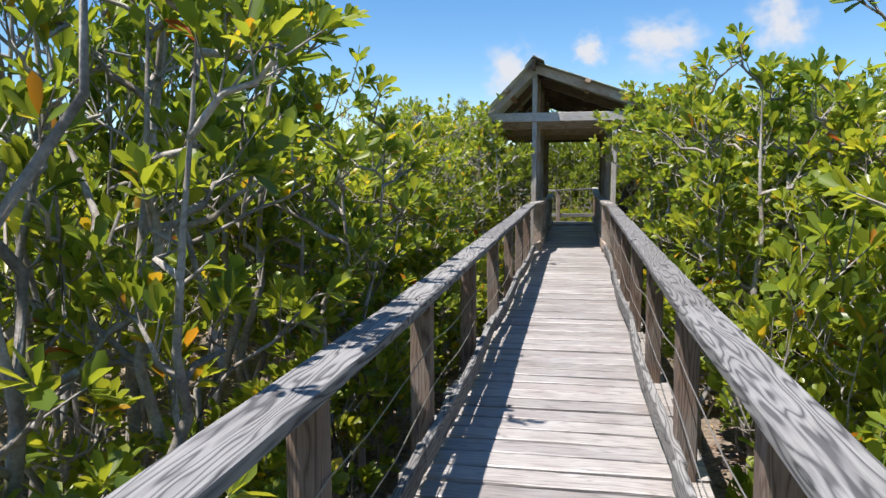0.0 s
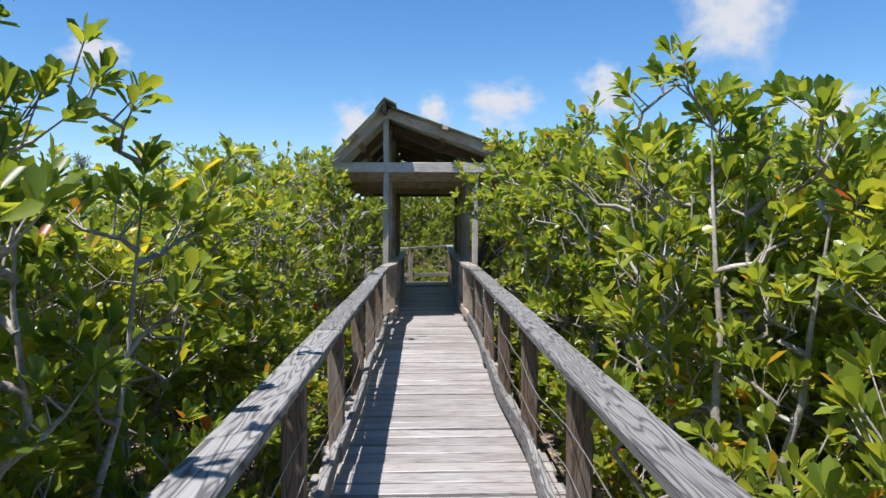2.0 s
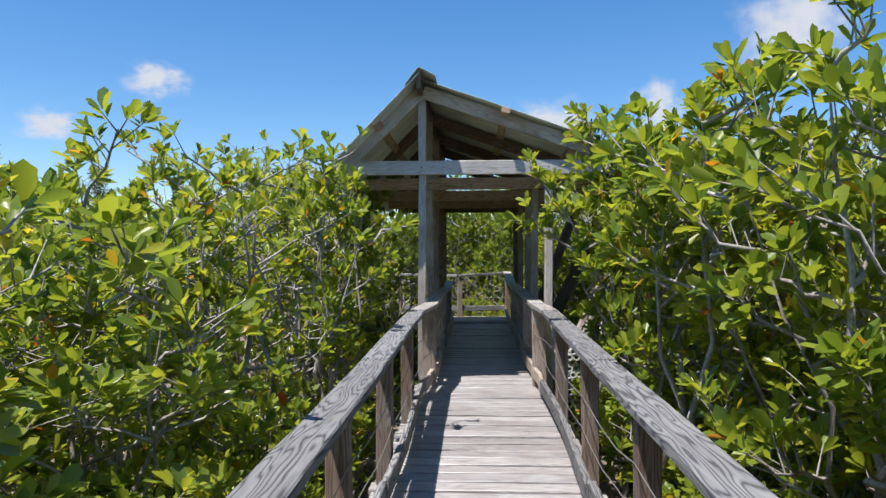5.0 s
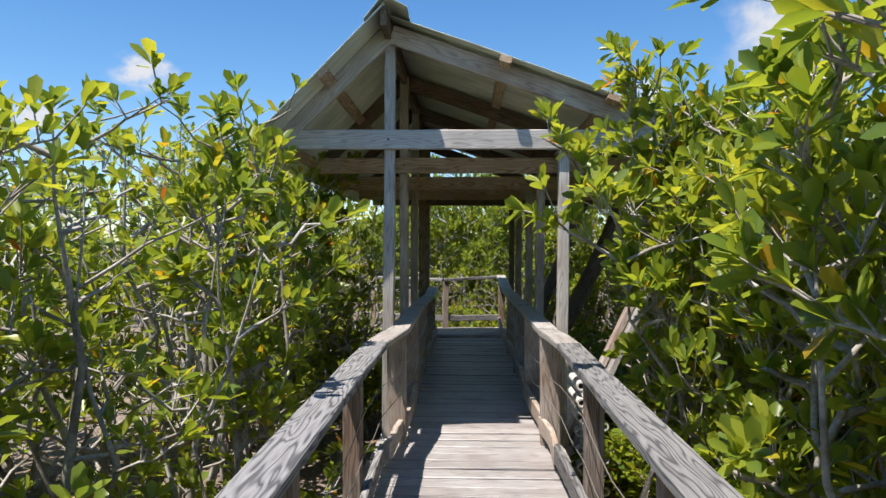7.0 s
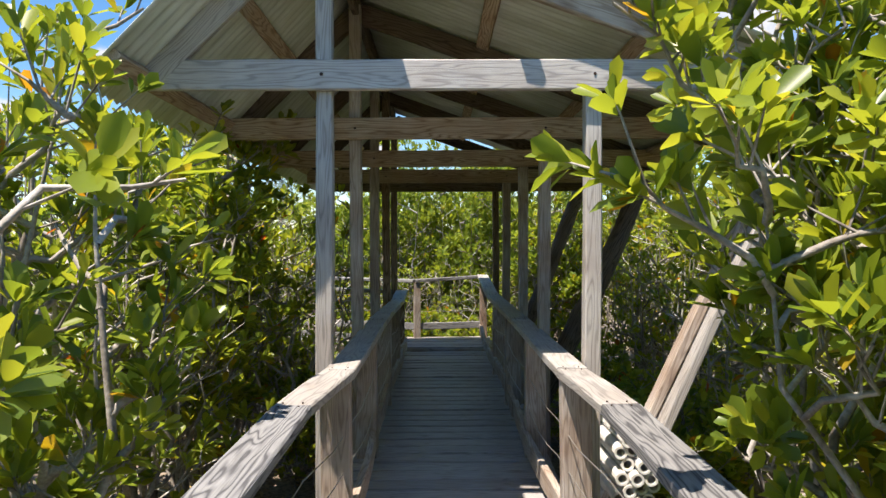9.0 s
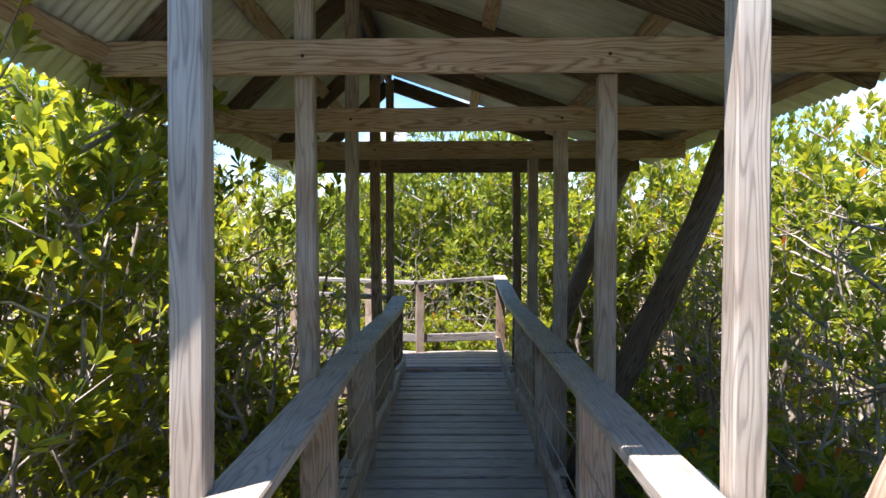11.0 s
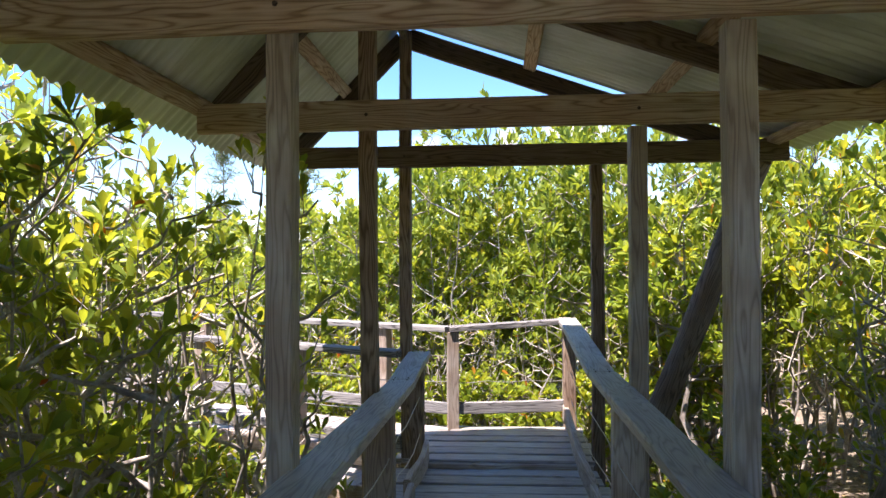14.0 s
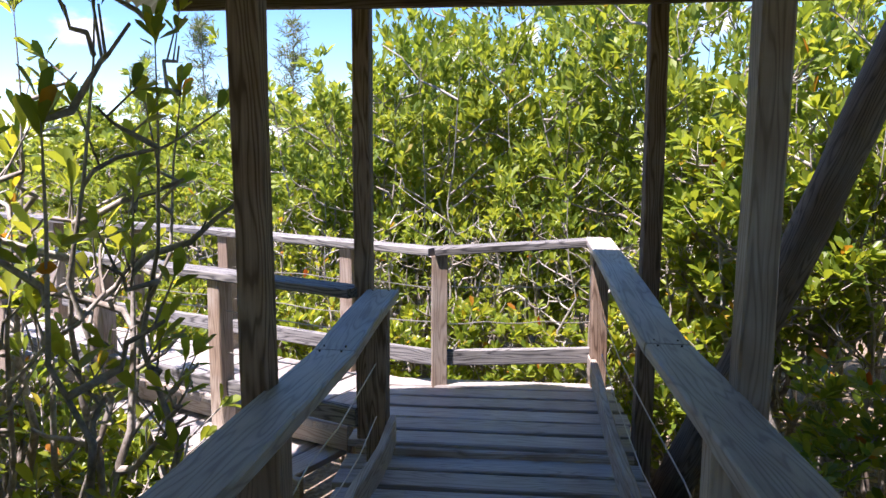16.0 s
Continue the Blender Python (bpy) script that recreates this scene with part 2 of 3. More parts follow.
def make_ground():
    coords = sorted(set([round(-14 + 0.5 * i, 2) for i in range(57)] + [-2500, -900, -300, -120, -60, -35, -22, 22, 35, 60, 120, 300, 900, 2500]))
    ys = sorted(set([round(-6 + 0.5 * i, 2) for i in range(73)] + [-2500, -900, -300, -120, -60, -30, -14, 38, 55, 90, 180, 400, 1000, 2500]))
    verts = [(x, y, ground_z(x, y)) for y in ys for x in coords]
    n = len(coords)
    faces = [(j * n + i, j * n + i + 1, (j + 1) * n + i + 1, (j + 1) * n + i) for j in range(len(ys) - 1) for i in range(n - 1)]
    return tagged(link("ground", mesh_of("ground", verts, faces, M_MUD, True)), "brown muddy mangrove ground covered in dry leaf litter", "ground", kind="structure")


make_ground()


def leaf_litter(count):
    """Dry leaves on the mud."""
    rng = np.random.default_rng(17)
    x = np.where(rng.random(count) < 0.5, rng.uniform(-5.0, -0.9, count), rng.uniform(0.65, 4.5, count))
    y = rng.uniform(1.0, 21.5, count)
    z = np.array([ground_z(a, b) + 0.012 for a, b in zip(x, y)])
    a = rng.uniform(0, 6.28, count)
    w = np.stack([np.cos(a), np.sin(a), rng.normal(0, 0.25, count)], 1)
    up = np.stack([rng.normal(0, 0.35, count), rng.normal(0, 0.35, count), np.ones(count)], 1)
    ln = rng.uniform(0.05, 0.1, count)
    lm = leaf_material("dry_leaf", [(0.0, (0.16, 0.09, 0.055)), (0.4, (0.30, 0.19, 0.12)), (0.75, (0.42, 0.33, 0.25)), (1.0, (0.45, 0.30, 0.10))], 0.7, 0.1)
    v, f = leaf_block(np.stack([x, y, z], 1), w / np.linalg.norm(w, axis=1)[:, None], up, ln, ln * 0.5, False)
    tagged(link("leaf_litter", tri_mesh("leaf_litter", v, f, lm)), "dry brown fallen leaves scattered on the mud", "leaf litter", kind="stuff")


# ---- boardwalk ----
def deck_z(y):
    """Height of the deck's top along the walk."""
    if y > 18.2:
        return 0.10
    pts = [(-8, -0.27), (4.5, -0.11), (13, 0.0), (19.4, 0.06)]
    for (y0, z0), (y1, z1) in zip(pts, pts[1:]):
        if y <= y1 or y1 == 19.4:
            return z0 + (z1 - z0) * (y - y0) / (y1 - y0)


def rail_z(y, right):
    pts = [(-8, 0.60), (4.5, 0.71), (13, 0.84), (14.6, 0.84), (17.3, 0.84 if right else 0.79), (19.4, 1.0 if right else 0.90)]
    for (y0, z0), (y1, z1) in zip(pts, pts[1:]):
        if y <= y1 or y1 == 19.4:
            return z0 + (z1 - z0) * (y - y0) / (y1 - y0)


def rail_x(y, right):
    inside = min(max((y - 11.75) / 0.7, 0), 1)      # in the shelter the rails run inside its posts
    if not right:
        return -0.755 + 0.085 * inside
    return 0.41 + (min(max(y, 2), 13) - 2) / 11 * 0.075 - 0.05 * inside


POST_YS = [2.2 + 1.45 * k for k in range(-6, 12)]
KINK, CORNER = Vector((-0.53, 19.12, 0)), Vector((0.47, 19.28, 0))
BRANCH = Vector((-0.905, 0.425, 0)).normalized()


nv, nf = tube([Vector((0, 0, -0.004)), Vector((0, 0, 0.0025))], [0.0035, 0.0035], 8)
nf.append(tuple(range(8, 16)))
NAIL = mesh_of("nail", nv, nf, M_NAIL)


def side_railing(right):
    s = 1 if right else -1
    end = 19.25 if right else 18.2
    r = thing("railing", (rail_x(0, right), 5, deck_z(5)), "weathered grey timber handrail on square posts with slack wires", "railing", "railings along the boardwalk")
    px = lambda y: rail_x(y, right) + s * 0.01
    ys = [y for y in POST_YS if y < 11.8] + [end - 0.06]
    for y in ys:
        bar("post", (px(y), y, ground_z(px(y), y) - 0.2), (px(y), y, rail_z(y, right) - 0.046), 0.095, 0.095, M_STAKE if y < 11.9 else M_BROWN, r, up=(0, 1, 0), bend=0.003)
    for y in (12.42, 13.8, 15.25, 16.62):
        bar("post", (px(y), y, ground_z(px(y), y) - 0.2), (px(y), y, rail_z(y, right) - 0.046), 0.14, 0.085, M_POST, r, up=(0, 1, 0), bend=0.003)
    joints = [-6.5, -2.4, 0.45, 3.35, 6.1, 8.95, 11.75, 12.45, 14.6, 17.3, end]
    for y0, y1 in zip(joints, joints[1:]):
        if y1 > end or y0 >= end:
            continue
        a = (rail_x(y0, right), y0 + 0.003, rail_z(y0, right) - 0.022)
        b = (rail_x(y1, right), y1 - 0.003, rail_z(y1, right) - 0.022)
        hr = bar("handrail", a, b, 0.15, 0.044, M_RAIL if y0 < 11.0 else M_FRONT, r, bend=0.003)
        for yy in (y0 + 0.03, y1 - 0.03):
            for dx in (-0.04, 0.035):
                link("nail", NAIL, Matrix.Translation((rail_x(yy, right) + dx, yy, rail_z(yy, right) + 0.0015)), hr)
    for y0, y1 in zip(joints, joints[1:]):
        k0, k1 = px(y0) - s * (0.068 if y0 < 12 else 0.05), px(y1) - s * (0.068 if y1 < 12 else 0.05)
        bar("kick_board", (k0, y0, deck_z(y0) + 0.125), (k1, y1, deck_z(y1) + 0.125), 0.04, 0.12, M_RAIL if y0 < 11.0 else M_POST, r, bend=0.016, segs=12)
    for k, h in enumerate((0.36, 0.56)):
        pts = []
        stays = ys[:-1] + [12.62, 14.01, 15.45, 16.86, ys[-1]]
        for y0, y1 in zip(stays, stays[1:]):
            for f in (0, 0.25, 0.5, 0.75):
                y = y0 + (y1 - y0) * f
                sag = 0.035 * math.sin(math.pi * f) * (1 + 0.6 * math.sin(y * 3 + k * 2))
                pts.append(Vector((px(y) - s * 0.052, y, deck_z(y) + h - sag + 0.02 * math.sin(y * 1.7 + k))))
        v, f = tube(pts, [0.0027] * len(pts), 5)
        link("wire", mesh_of("wire", v, f, M_WIRE), None, r, "thin slack wire")
    return r


side_railing(False)
side_railing(True)


def run_railing(a, b, z0, z1, dz0, dz1, posts, label):
    """A railing from a to b in plan; rail height z, deck height dz."""
    d = (b - a).normalized()
    side = Vector((-d.y, d.x, 0))
    r = thing("railing", (a.x, a.y, dz0), label, "railing", "railings along the boardwalk")
    at = lambda f, z: Vector((a.x + (b.x - a.x) * f, a.y + (b.y - a.y) * f, z))
    zz = lambda f: z0 + (z1 - z0) * f
    dd = lambda f: dz0 + (dz1 - dz0) * f
    for f in posts:
        p = at(f, 0)
        bar("post", (p.x, p.y, ground_z(p.x, p.y) - 0.2), (p.x, p.y, zz(f) - 0.046), 0.095, 0.095, M_POST, r, up=d, bend=0.003)
    bar("handrail", at(0, z0 - 0.022), at(1, z1 - 0.022), 0.14, 0.044, M_RAIL, r, bend=0.004)
    bar("kick_board", at(0, dz0 + 0.165), at(1, dz1 + 0.165), 0.04, 0.095, M_RAIL, r, bend=0.005)
    for k, h in enumerate((0.38, 0.6)):
        pts = []
        for i in range(17):
            f = i / 16
            pts.append(at(f, dd(f) + h - 0.015 * abs(math.sin(f * 9 + k))))
        v, fc = tube(pts, [0.0036] * 17, 5)
        link("wire", mesh_of("wire", v, fc, M_WIRE), None, r, "thin slack wire")
    return r


far_end = KINK + BRANCH * 5.6
near_start = Vector((-0.80, 18.22, 0))
near_end = near_start + BRANCH * 4.4
joint = KINK + BRANCH * 1.78
run_railing(CORNER, KINK, 0.985, 0.925, 0.10, 0.10, (0.02, 0.97), "sunlit grey timber handrail at the end of the landing")
run_railing(KINK, joint, 0.925, 0.95, 0.10, 0.08, (0.36, 0.985), "sunlit grey timber handrail along the side path")
run_railing(joint, far_end, 0.95, 0.955, 0.08, 0.03, (0.27, 0.55, 0.98), "sunlit grey timber handrail along the side path")
run_railing(near_start, near_end, 0.84, 0.88, 0.04, 0.02, (0.21, 0.445, 0.7, 0.99), "grey timber handrail on the near side of the side path")


# ---- shelter ----
FRAMES_Y = [12.62, 14.01, 15.45, 16.86, 18.27]
LX, RIDGE = -0.765, 3.12
RXS = [0.56, 0.535, 0.56, 0.548, 0.545]
BEAM_Z = [2.17, 2.14, 2.11, 2.09, 2.105]
EAVE_L, EAVE_R = (-1.72, 2.13), (1.85, 2.19)


def roof_z(x):
    if x < LX:
        return RIDGE + (x - LX) * (RIDGE - EAVE_L[1]) / (LX - EAVE_L[0])
    return RIDGE - (x - LX) * (RIDGE - EAVE_R[1]) / (EAVE_R[0] - LX)


def roof_sheet(x0, x1, y0, y1, lift):
    """Corrugated sheet whose ribs run down the slope."""
    ny, nx = int((y1 - y0) / 0.0127), 4
    verts = []
    for j in range(ny + 1):
        y = y0 + (y1 - y0) * j / ny
        w = -0.009 * math.sin(2 * math.pi * (y - y0) / 0.0762)
        for i in range(nx + 1):
            x = x0 + (x1 - x0) * i / nx
            verts.append((x, y, roof_z(x) + lift + w + 0.006 * math.sin(y * 2.1 + x * 3)))
    faces = [(j * (nx + 1) + i, j * (nx + 1) + i + 1, (j + 1) * (nx + 1) + i + 1, (j + 1) * (nx + 1) + i) for j in range(ny) for i in range(nx)]
    return mesh_of("roof_sheet", verts, faces, M_METAL, True)


def log_brace(a, b, parent, seed):
    """A rough, slightly bent log with a tapering, uneven girth."""
    rng = random.Random(seed)
    a, b = Vector(a), Vector(b)
    pts, radii = [], []
    for i in range(13):
        f = i / 12
        pts.append(a.lerp(b, f) + Vector((0.03 * math.sin(f * 5 + seed), 0.02 * math.sin(f * 7), 0)))
        radii.append(0.098 - 0.014 * f + rng.uniform(-0.004, 0.004))
    v, f = tube(pts, radii, 11)
    v = [p + Vector((rng.gauss(0, 0.0025), rng.gauss(0, 0.0025), rng.gauss(0, 0.0025))) for p in v]
    f += [tuple(reversed(range(11))), tuple(range(12 * 11, 13 * 11))]
    m = axis(a, b)
    inv = m.inverted()
    link("brace", mesh_of("brace", [inv @ p for p in v], f, M_SHADED_BROWN, True), m, parent, "rough dark log brace")


def shelter():
    g = thing("shelter", (-0.1, 15.4, 0.0), "open timber shelter with a lopsided corrugated metal roof over the boardwalk", "shelter")
    for i, (y, bz) in enumerate(zip(FRAMES_Y, BEAM_Z)):
        RX = RXS[i]
        front = i in (0,)
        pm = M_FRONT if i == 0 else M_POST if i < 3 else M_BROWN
        # rear beam: its shade is painted in by the darker timber colour
        bm_ = M_FRONT if front else (M_SHADED_BROWN if i == 4 else M_BEAM)
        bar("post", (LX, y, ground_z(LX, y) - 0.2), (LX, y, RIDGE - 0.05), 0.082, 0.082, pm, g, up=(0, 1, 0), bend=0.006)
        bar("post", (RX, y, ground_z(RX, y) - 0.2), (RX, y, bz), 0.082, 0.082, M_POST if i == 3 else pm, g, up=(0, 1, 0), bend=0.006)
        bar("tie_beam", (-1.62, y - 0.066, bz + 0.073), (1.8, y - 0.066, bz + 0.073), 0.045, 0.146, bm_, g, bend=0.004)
        for x in (LX, RX):
            v, f = tube([Vector((x, y - 0.089, bz + 0.075)), Vector((x, y - 0.095, bz + 0.075))], [0.009, 0.007], 8)
            f.append(tuple(range(8, 16)))
            link("bolt", mesh_of("bolt", v, f, M_NAIL), None, g, "rusty bolt head")
        ry = y + (0.066 if i else -0.066)
        # rafters behind the sunlit front pair have roof shade in their colour
        bar("rafter", (LX - 0.02, ry, RIDGE - 0.09), (EAVE_L[0] + 0.12, ry, EAVE_L[1] + 0.10), 0.045, 0.13, M_SHADED_BROWN if i else M_FRONT, g)
        bar("rafter", (LX + 0.02, ry, RIDGE - 0.08), (EAVE_R[0] - 0.1, ry, EAVE_R[1] - 0.03), 0.045, 0.14, M_SHADED_BROWN if i else M_POST, g)
        if i in (0, 2, 4):
            if i:
                log_brace((0.68, y + 0.15, -0.25), (1.72, y + 0.12, 2.16), g, 40 + i)
            else:
                bar("brace", (1.72, y + 0.1, 2.12), (0.66, y + 0.1, -0.1), 0.05, 0.14, M_FRONT, g, up=(0, 1, 0))
                bar("brace", (1.66, y + 0.17, 2.12), (0.60, y + 0.17, -0.1), 0.05, 0.09, M_POST, g, up=(0, 1, 0))
    y0, y1 = FRAMES_Y[0] - 0.45, FRAMES_Y[-1] + 0.06
    bar("ridge_board", (LX, y0 + 0.03, RIDGE - 0.05), (LX, y1 - 0.03, RIDGE - 0.05), 0.045, 0.14, M_SHADED_BROWN, g)
    for x in (-1.62, -1.2):
        bar("purlin", (x, y0 + 0.02, roof_z(x) - 0.005), (x, y1 - 0.02, roof_z(x) - 0.005), 0.09, 0.045, M_BEAM, g, up=(-0.7, 0, 0.7))
    for x in (0.11, 0.9, 1.7):
        bar("purlin", (x, y0 + 0.2, roof_z(x) - 0.005), (x, y1 - 0.02, roof_z(x) - 0.005), 0.09, 0.045, M_BEAM, g, up=(0.33, 0, 0.94))
    for x0, x1, front in ((EAVE_L[0] - 0.05, LX, y0), (LX, EAVE_R[0] + 0.08, y0 + 0.24)):
        ob = link("roof_sheet", roof_sheet(x0, x1, front, y1, 0.035), None, g, "pale corrugated metal sheet with dull stains")
        so = ob.modifiers.new("thick", "SOLIDIFY")
        so.thickness = 0.003
    verts, faces = [], []
    for j in range(15):
        y = y0 - 0.02 + (y1 - y0 + 0.04) * j / 14
        for dx in (-0.14, 0.0, 0.17):
            verts.append((LX + dx, y, roof_z(LX + dx) + 0.055 + (0.03 if dx == 0 else 0)))
    faces = [(j * 3 + i, j * 3 + i + 1, j * 3 + 4 + i, j * 3 + 3 + i) for j in range(14) for i in range(2)]
    link("ridge_cap", mesh_of("ridge_cap", verts, faces, M_METAL), None, g).modifiers.new("thick", "SOLIDIFY").thickness = 0.003
    return g


shelter()


# ---- pipes stacked beside the shelter ----
def pipe_stack():
    m, n, l, b = material("white_plastic_pipe", 0.45)
    tc = n.new("ShaderNodeTexCoord")
    no = tex(n, l, "ShaderNodeTexNoise", tc.outputs["Object"], Scale=9.0, Detail=5.0)
    r = ramp(n, [(0.35, (0.55, 0.52, 0.47)), (0.6, (0.78, 0.77, 0.74))])
    l.new(no.outputs["Fac"], r.inputs["Fac"])
    l.new(r.outputs["Color"], b.inputs["Base Color"])
    ro, ri, k = 0.034, 0.022, 12
    verts = [(rr * math.cos(2 * math.pi * i / k), y, rr * math.sin(2 * math.pi * i / k)) for y, rr in ((0.12, ri), (0, ri), (0, ro), (1.3, ro)) for i in range(k)]
    faces = [(j * k + i, j * k + (i + 1) % k, (j + 1) * k + (i + 1) % k, (j + 1) * k + i) for j in range(3) for i in range(k)]
    me = mesh_of("pipe", verts, faces, m)
    x0, y0 = 0.70, 12.6
    g0 = ground_z(x0, y0)
    st = thing("pipe_stack", (x0, y0, g0), "stack of dirty white plastic pipes beside the shelter", "pipes")
    rng = random.Random(9)
    for row in range(20):
        for col in range(3):
            link("pipe", me, Matrix.Translation((x0 + 0.07 * col + (0.035 if row % 2 else 0), y0 + rng.uniform(-0.05, 0.05), g0 + 0.034 + row * 0.0605)), st)


pipe_stack()


# ---- mangroves ----
def leaf_block(centres, ways, ups, lengths, widths, full=True):
    """Verts and faces of many obovate leaves, folded along the midrib."""
    n = len(centres)
    side = np.cross(ways, ups)
    side /= np.linalg.norm(side, axis=1)[:, None] + 1e-9
    nrm = np.cross(side, ways)
    if full:
        t = [(0, 0, 0), (1.0, 0, -0.09), (0.42, 0.40, 0.04), (0.80, 0.44, 0.0), (0.42, -0.40, 0.04), (0.80, -0.44, 0.0)]
        f = [(0, 2, 3), (0, 3, 1), (0, 5, 4), (0, 1, 5)]
    else:
        t = [(0, 0, 0), (1.0, 0, -0.06), (0.6, 0.46, 0.03), (0.6, -0.46, 0.03)]
        f = [(0, 2, 1), (0, 1, 3)]
    t = np.array(t)
    k = len(t)
    v = (centres[:, None, :] + ways[:, None, :] * (t[None, :, 0:1] * lengths[:, None, None])
         + side[:, None, :] * (t[None, :, 1:2] * widths[:, None, None]) + nrm[:, None, :] * (t[None, :, 2:3] * lengths[:, None, None]))
    faces = (np.array(f)[None, :, :] + (np.arange(n) * k)[:, None, None]).reshape(-1, 3)
    return v.reshape(-1, 3), faces


def tri_mesh(name, v, f, mat, smooth=False):
    me = bpy.data.meshes.new(name)
    me.vertices.add(len(v))
    me.vertices.foreach_set("co", np.asarray(v, dtype=np.float32).ravel())
    me.loops.add(len(f) * 3)
    me.loops.foreach_set("vertex_index", np.asarray(f, dtype=np.int32).ravel())
    me.polygons.add(len(f))
    me.polygons.foreach_set("loop_start", np.arange(0, len(f) * 3, 3, dtype=np.int32))
    me.materials.append(mat)
    me.update(calc_edges=True)
    return me


def rosettes(tips, ways, rng, per=8, size=0.085, full=True):
    """Leaves in whorls round the ends of the twigs."""
    n = len(tips)
    cs, ws, us = [], [], []
    ang0 = rng.uniform(0, 6.28, n)
    a = np.where(np.abs(ways[:, 2:3]) > 0.9, np.array([[1.0, 0, 0]]), np.array([[0, 0, 1.0]]))
    u = np.cross(ways, a)
    u /= np.linalg.norm(u, axis=1)[:, None]
    v = np.cross(ways, u)
    for i in range(per):
        ang = ang0 + i * 2.4 + rng.normal(0, 0.2, n)
        lift = rng.uniform(0.5, 1.4, n)[:, None]
        rad = u * np.cos(ang)[:, None] + v * np.sin(ang)[:, None]
        w = rad * np.cos(lift) + ways * np.sin(lift) + rng.normal(0, 0.12, (n, 3))
        w /= np.linalg.norm(w, axis=1)[:, None]
        cs.append(tips - ways * rng.uniform(0, 0.05, n)[:, None] + w * 0.012)
        ws.append(w)
        up = ways * 0.8 + np.array([[0, 0, 0.5]]) + rng.normal(0, 0.25, (n, 3))
        us.append(up)
    c, w, up = np.concatenate(cs), np.concatenate(ws), np.concatenate(us)
    ln = size * rng.uniform(0.65, 1.25, len(c))
    return leaf_block(c, w, up, ln, ln * rng.uniform(0.40, 0.54, len(c)), full)


def wander(a, b, rng, n, amp):
    """A crooked line from a to b."""
    pts = []
    for i in range(n + 1):
        f = i / n
        p = a.lerp(b, f)
        k = amp * math.sin(math.pi * min(f * 1.2, 1.0))
        pts.append(p + Vector((rng.gauss(0, k), rng.gauss(0, k), rng.gauss(0, k * 0.6))))
    pts[0] = a
    return pts


def shrub(name, seed, height, spread, stems, branches, twigs, per, size, full=True, bare=0.35, thick=1.0, leaf=None):
    """A many-stemmed mangrove: crooked grey stems, branches and twigs, leaves in whorls at the twig ends."""
    rng, nrg = random.Random(seed), np.random.default_rng(seed)
    pieces, tips, ways = [], [], []
    for s in range(stems):
        ang = 2 * math.pi * (s + rng.uniform(-0.3, 0.3)) / stems
        base = Vector((math.cos(ang), math.sin(ang), 0)) * rng.uniform(0.05, 0.4) * spread + Vector((0, 0, -0.15))
        out = rng.uniform(0.15, 0.85) * spread
        top = Vector((math.cos(ang + rng.uniform(-0.6, 0.6)) * out, math.sin(ang + rng.uniform(-0.6, 0.6)) * out, height * rng.uniform(0.72, 0.92)))
        line = wander(base, top, rng, 8, 0.06 * height / 2.5)
        r0 = rng.uniform(0.016, 0.032) * height / 3 * thick
        pieces.append(tube(line, [r0 * (1 - 0.93 * i / 8) for i in range(9)], 6 if full else 4))
        for lift in (0.0, 0.04):
            tips.append(line[-1] - Vector((0, 0, lift)))
            ways.append((line[-1] - line[-2]).normalized())
        for k in range(branches):
            f = bare + (1 - bare) * (k + rng.random()) / branches
            i = min(7, int(f * 8))
            p = line[i].lerp(line[i + 1], f * 8 - i)
            a2 = rng.uniform(0, 6.28)
            ln = spread * rng.uniform(0.25, 0.6)
            q = p + Vector((math.cos(a2) * ln, math.sin(a2) * ln, rng.uniform(0.05, 0.6) * ln + 0.08))
            br = wander(p, q, rng, 4, 0.035)
            rb = r0 * 0.42
            pieces.append(tube(br, [rb * (1 - 0.6 * i / 4) for i in range(5)], 4 if full else 3))
            for t in range(twigs):
                g = 0.3 + 0.7 * (t + rng.random()) / twigs
                j = min(3, int(g * 4))
                o = br[j].lerp(br[j + 1], g * 4 - j)
                w = Vector((rng.gauss(0, 0.55), rng.gauss(0, 0.55), rng.uniform(0.35, 1.4)))
                outw = Vector((o.x, o.y, 0.0))
                w = (w + outw * (0.6 / max(spread, 0.3))).normalized()
                e = o + w * rng.uniform(0.07, 0.22)
                if full:
                    pieces.append(tube([o, e], [0.005, 0.003], 3))
                tips.append(e)
                ways.append(w)
    tv, tf = joined(pieces)
    lv, lf = rosettes(np.array(tips), np.array(ways), nrg, per, size, full)
    trunk = mesh_of("trunk", tv, tf, M_BARK, True)
    crown = tri_mesh("crown", lv, lf, leaf or (M_LEAF if full else M_FAR_LEAF))
    return trunk, crown


NEAR = [shrub("mangrove", 11 + i, 2.9, 1.05, 7, 8, 8, 8, 0.097, True, (0.36, 0.26, 0.18)[i % 3]) for i in range(6)]
MID = [shrub("mangrove", 31 + i, 2.9, 1.15, 7, 8, 8, 9, 0.102, False, 0.2, 1.0, M_LEAF) for i in range(3)]
FAR = [shrub("mangrove", 51 + i, 2.9, 1.25, 6, 8, 6, 7, 0.13, False, 0.2) for i in range(3)]
LOW = [shrub("mangrove", 71 + i, 1.2, 0.55, 5, 5, 6, 8, 0.088, True, 0.2) for i in range(3)]
HERO = [shrub("mangrove", 81 + i, 3.0, 0.6, 3, 8, 6, 9, 0.096, True, 0.42, 1.25) for i in range(3)]
BARE = [shrub("mangrove", 91 + i, 2.6, 0.75, 5, 7, 2, 5, 0.085, True, 0.25, 1.35) for i in range(2)]
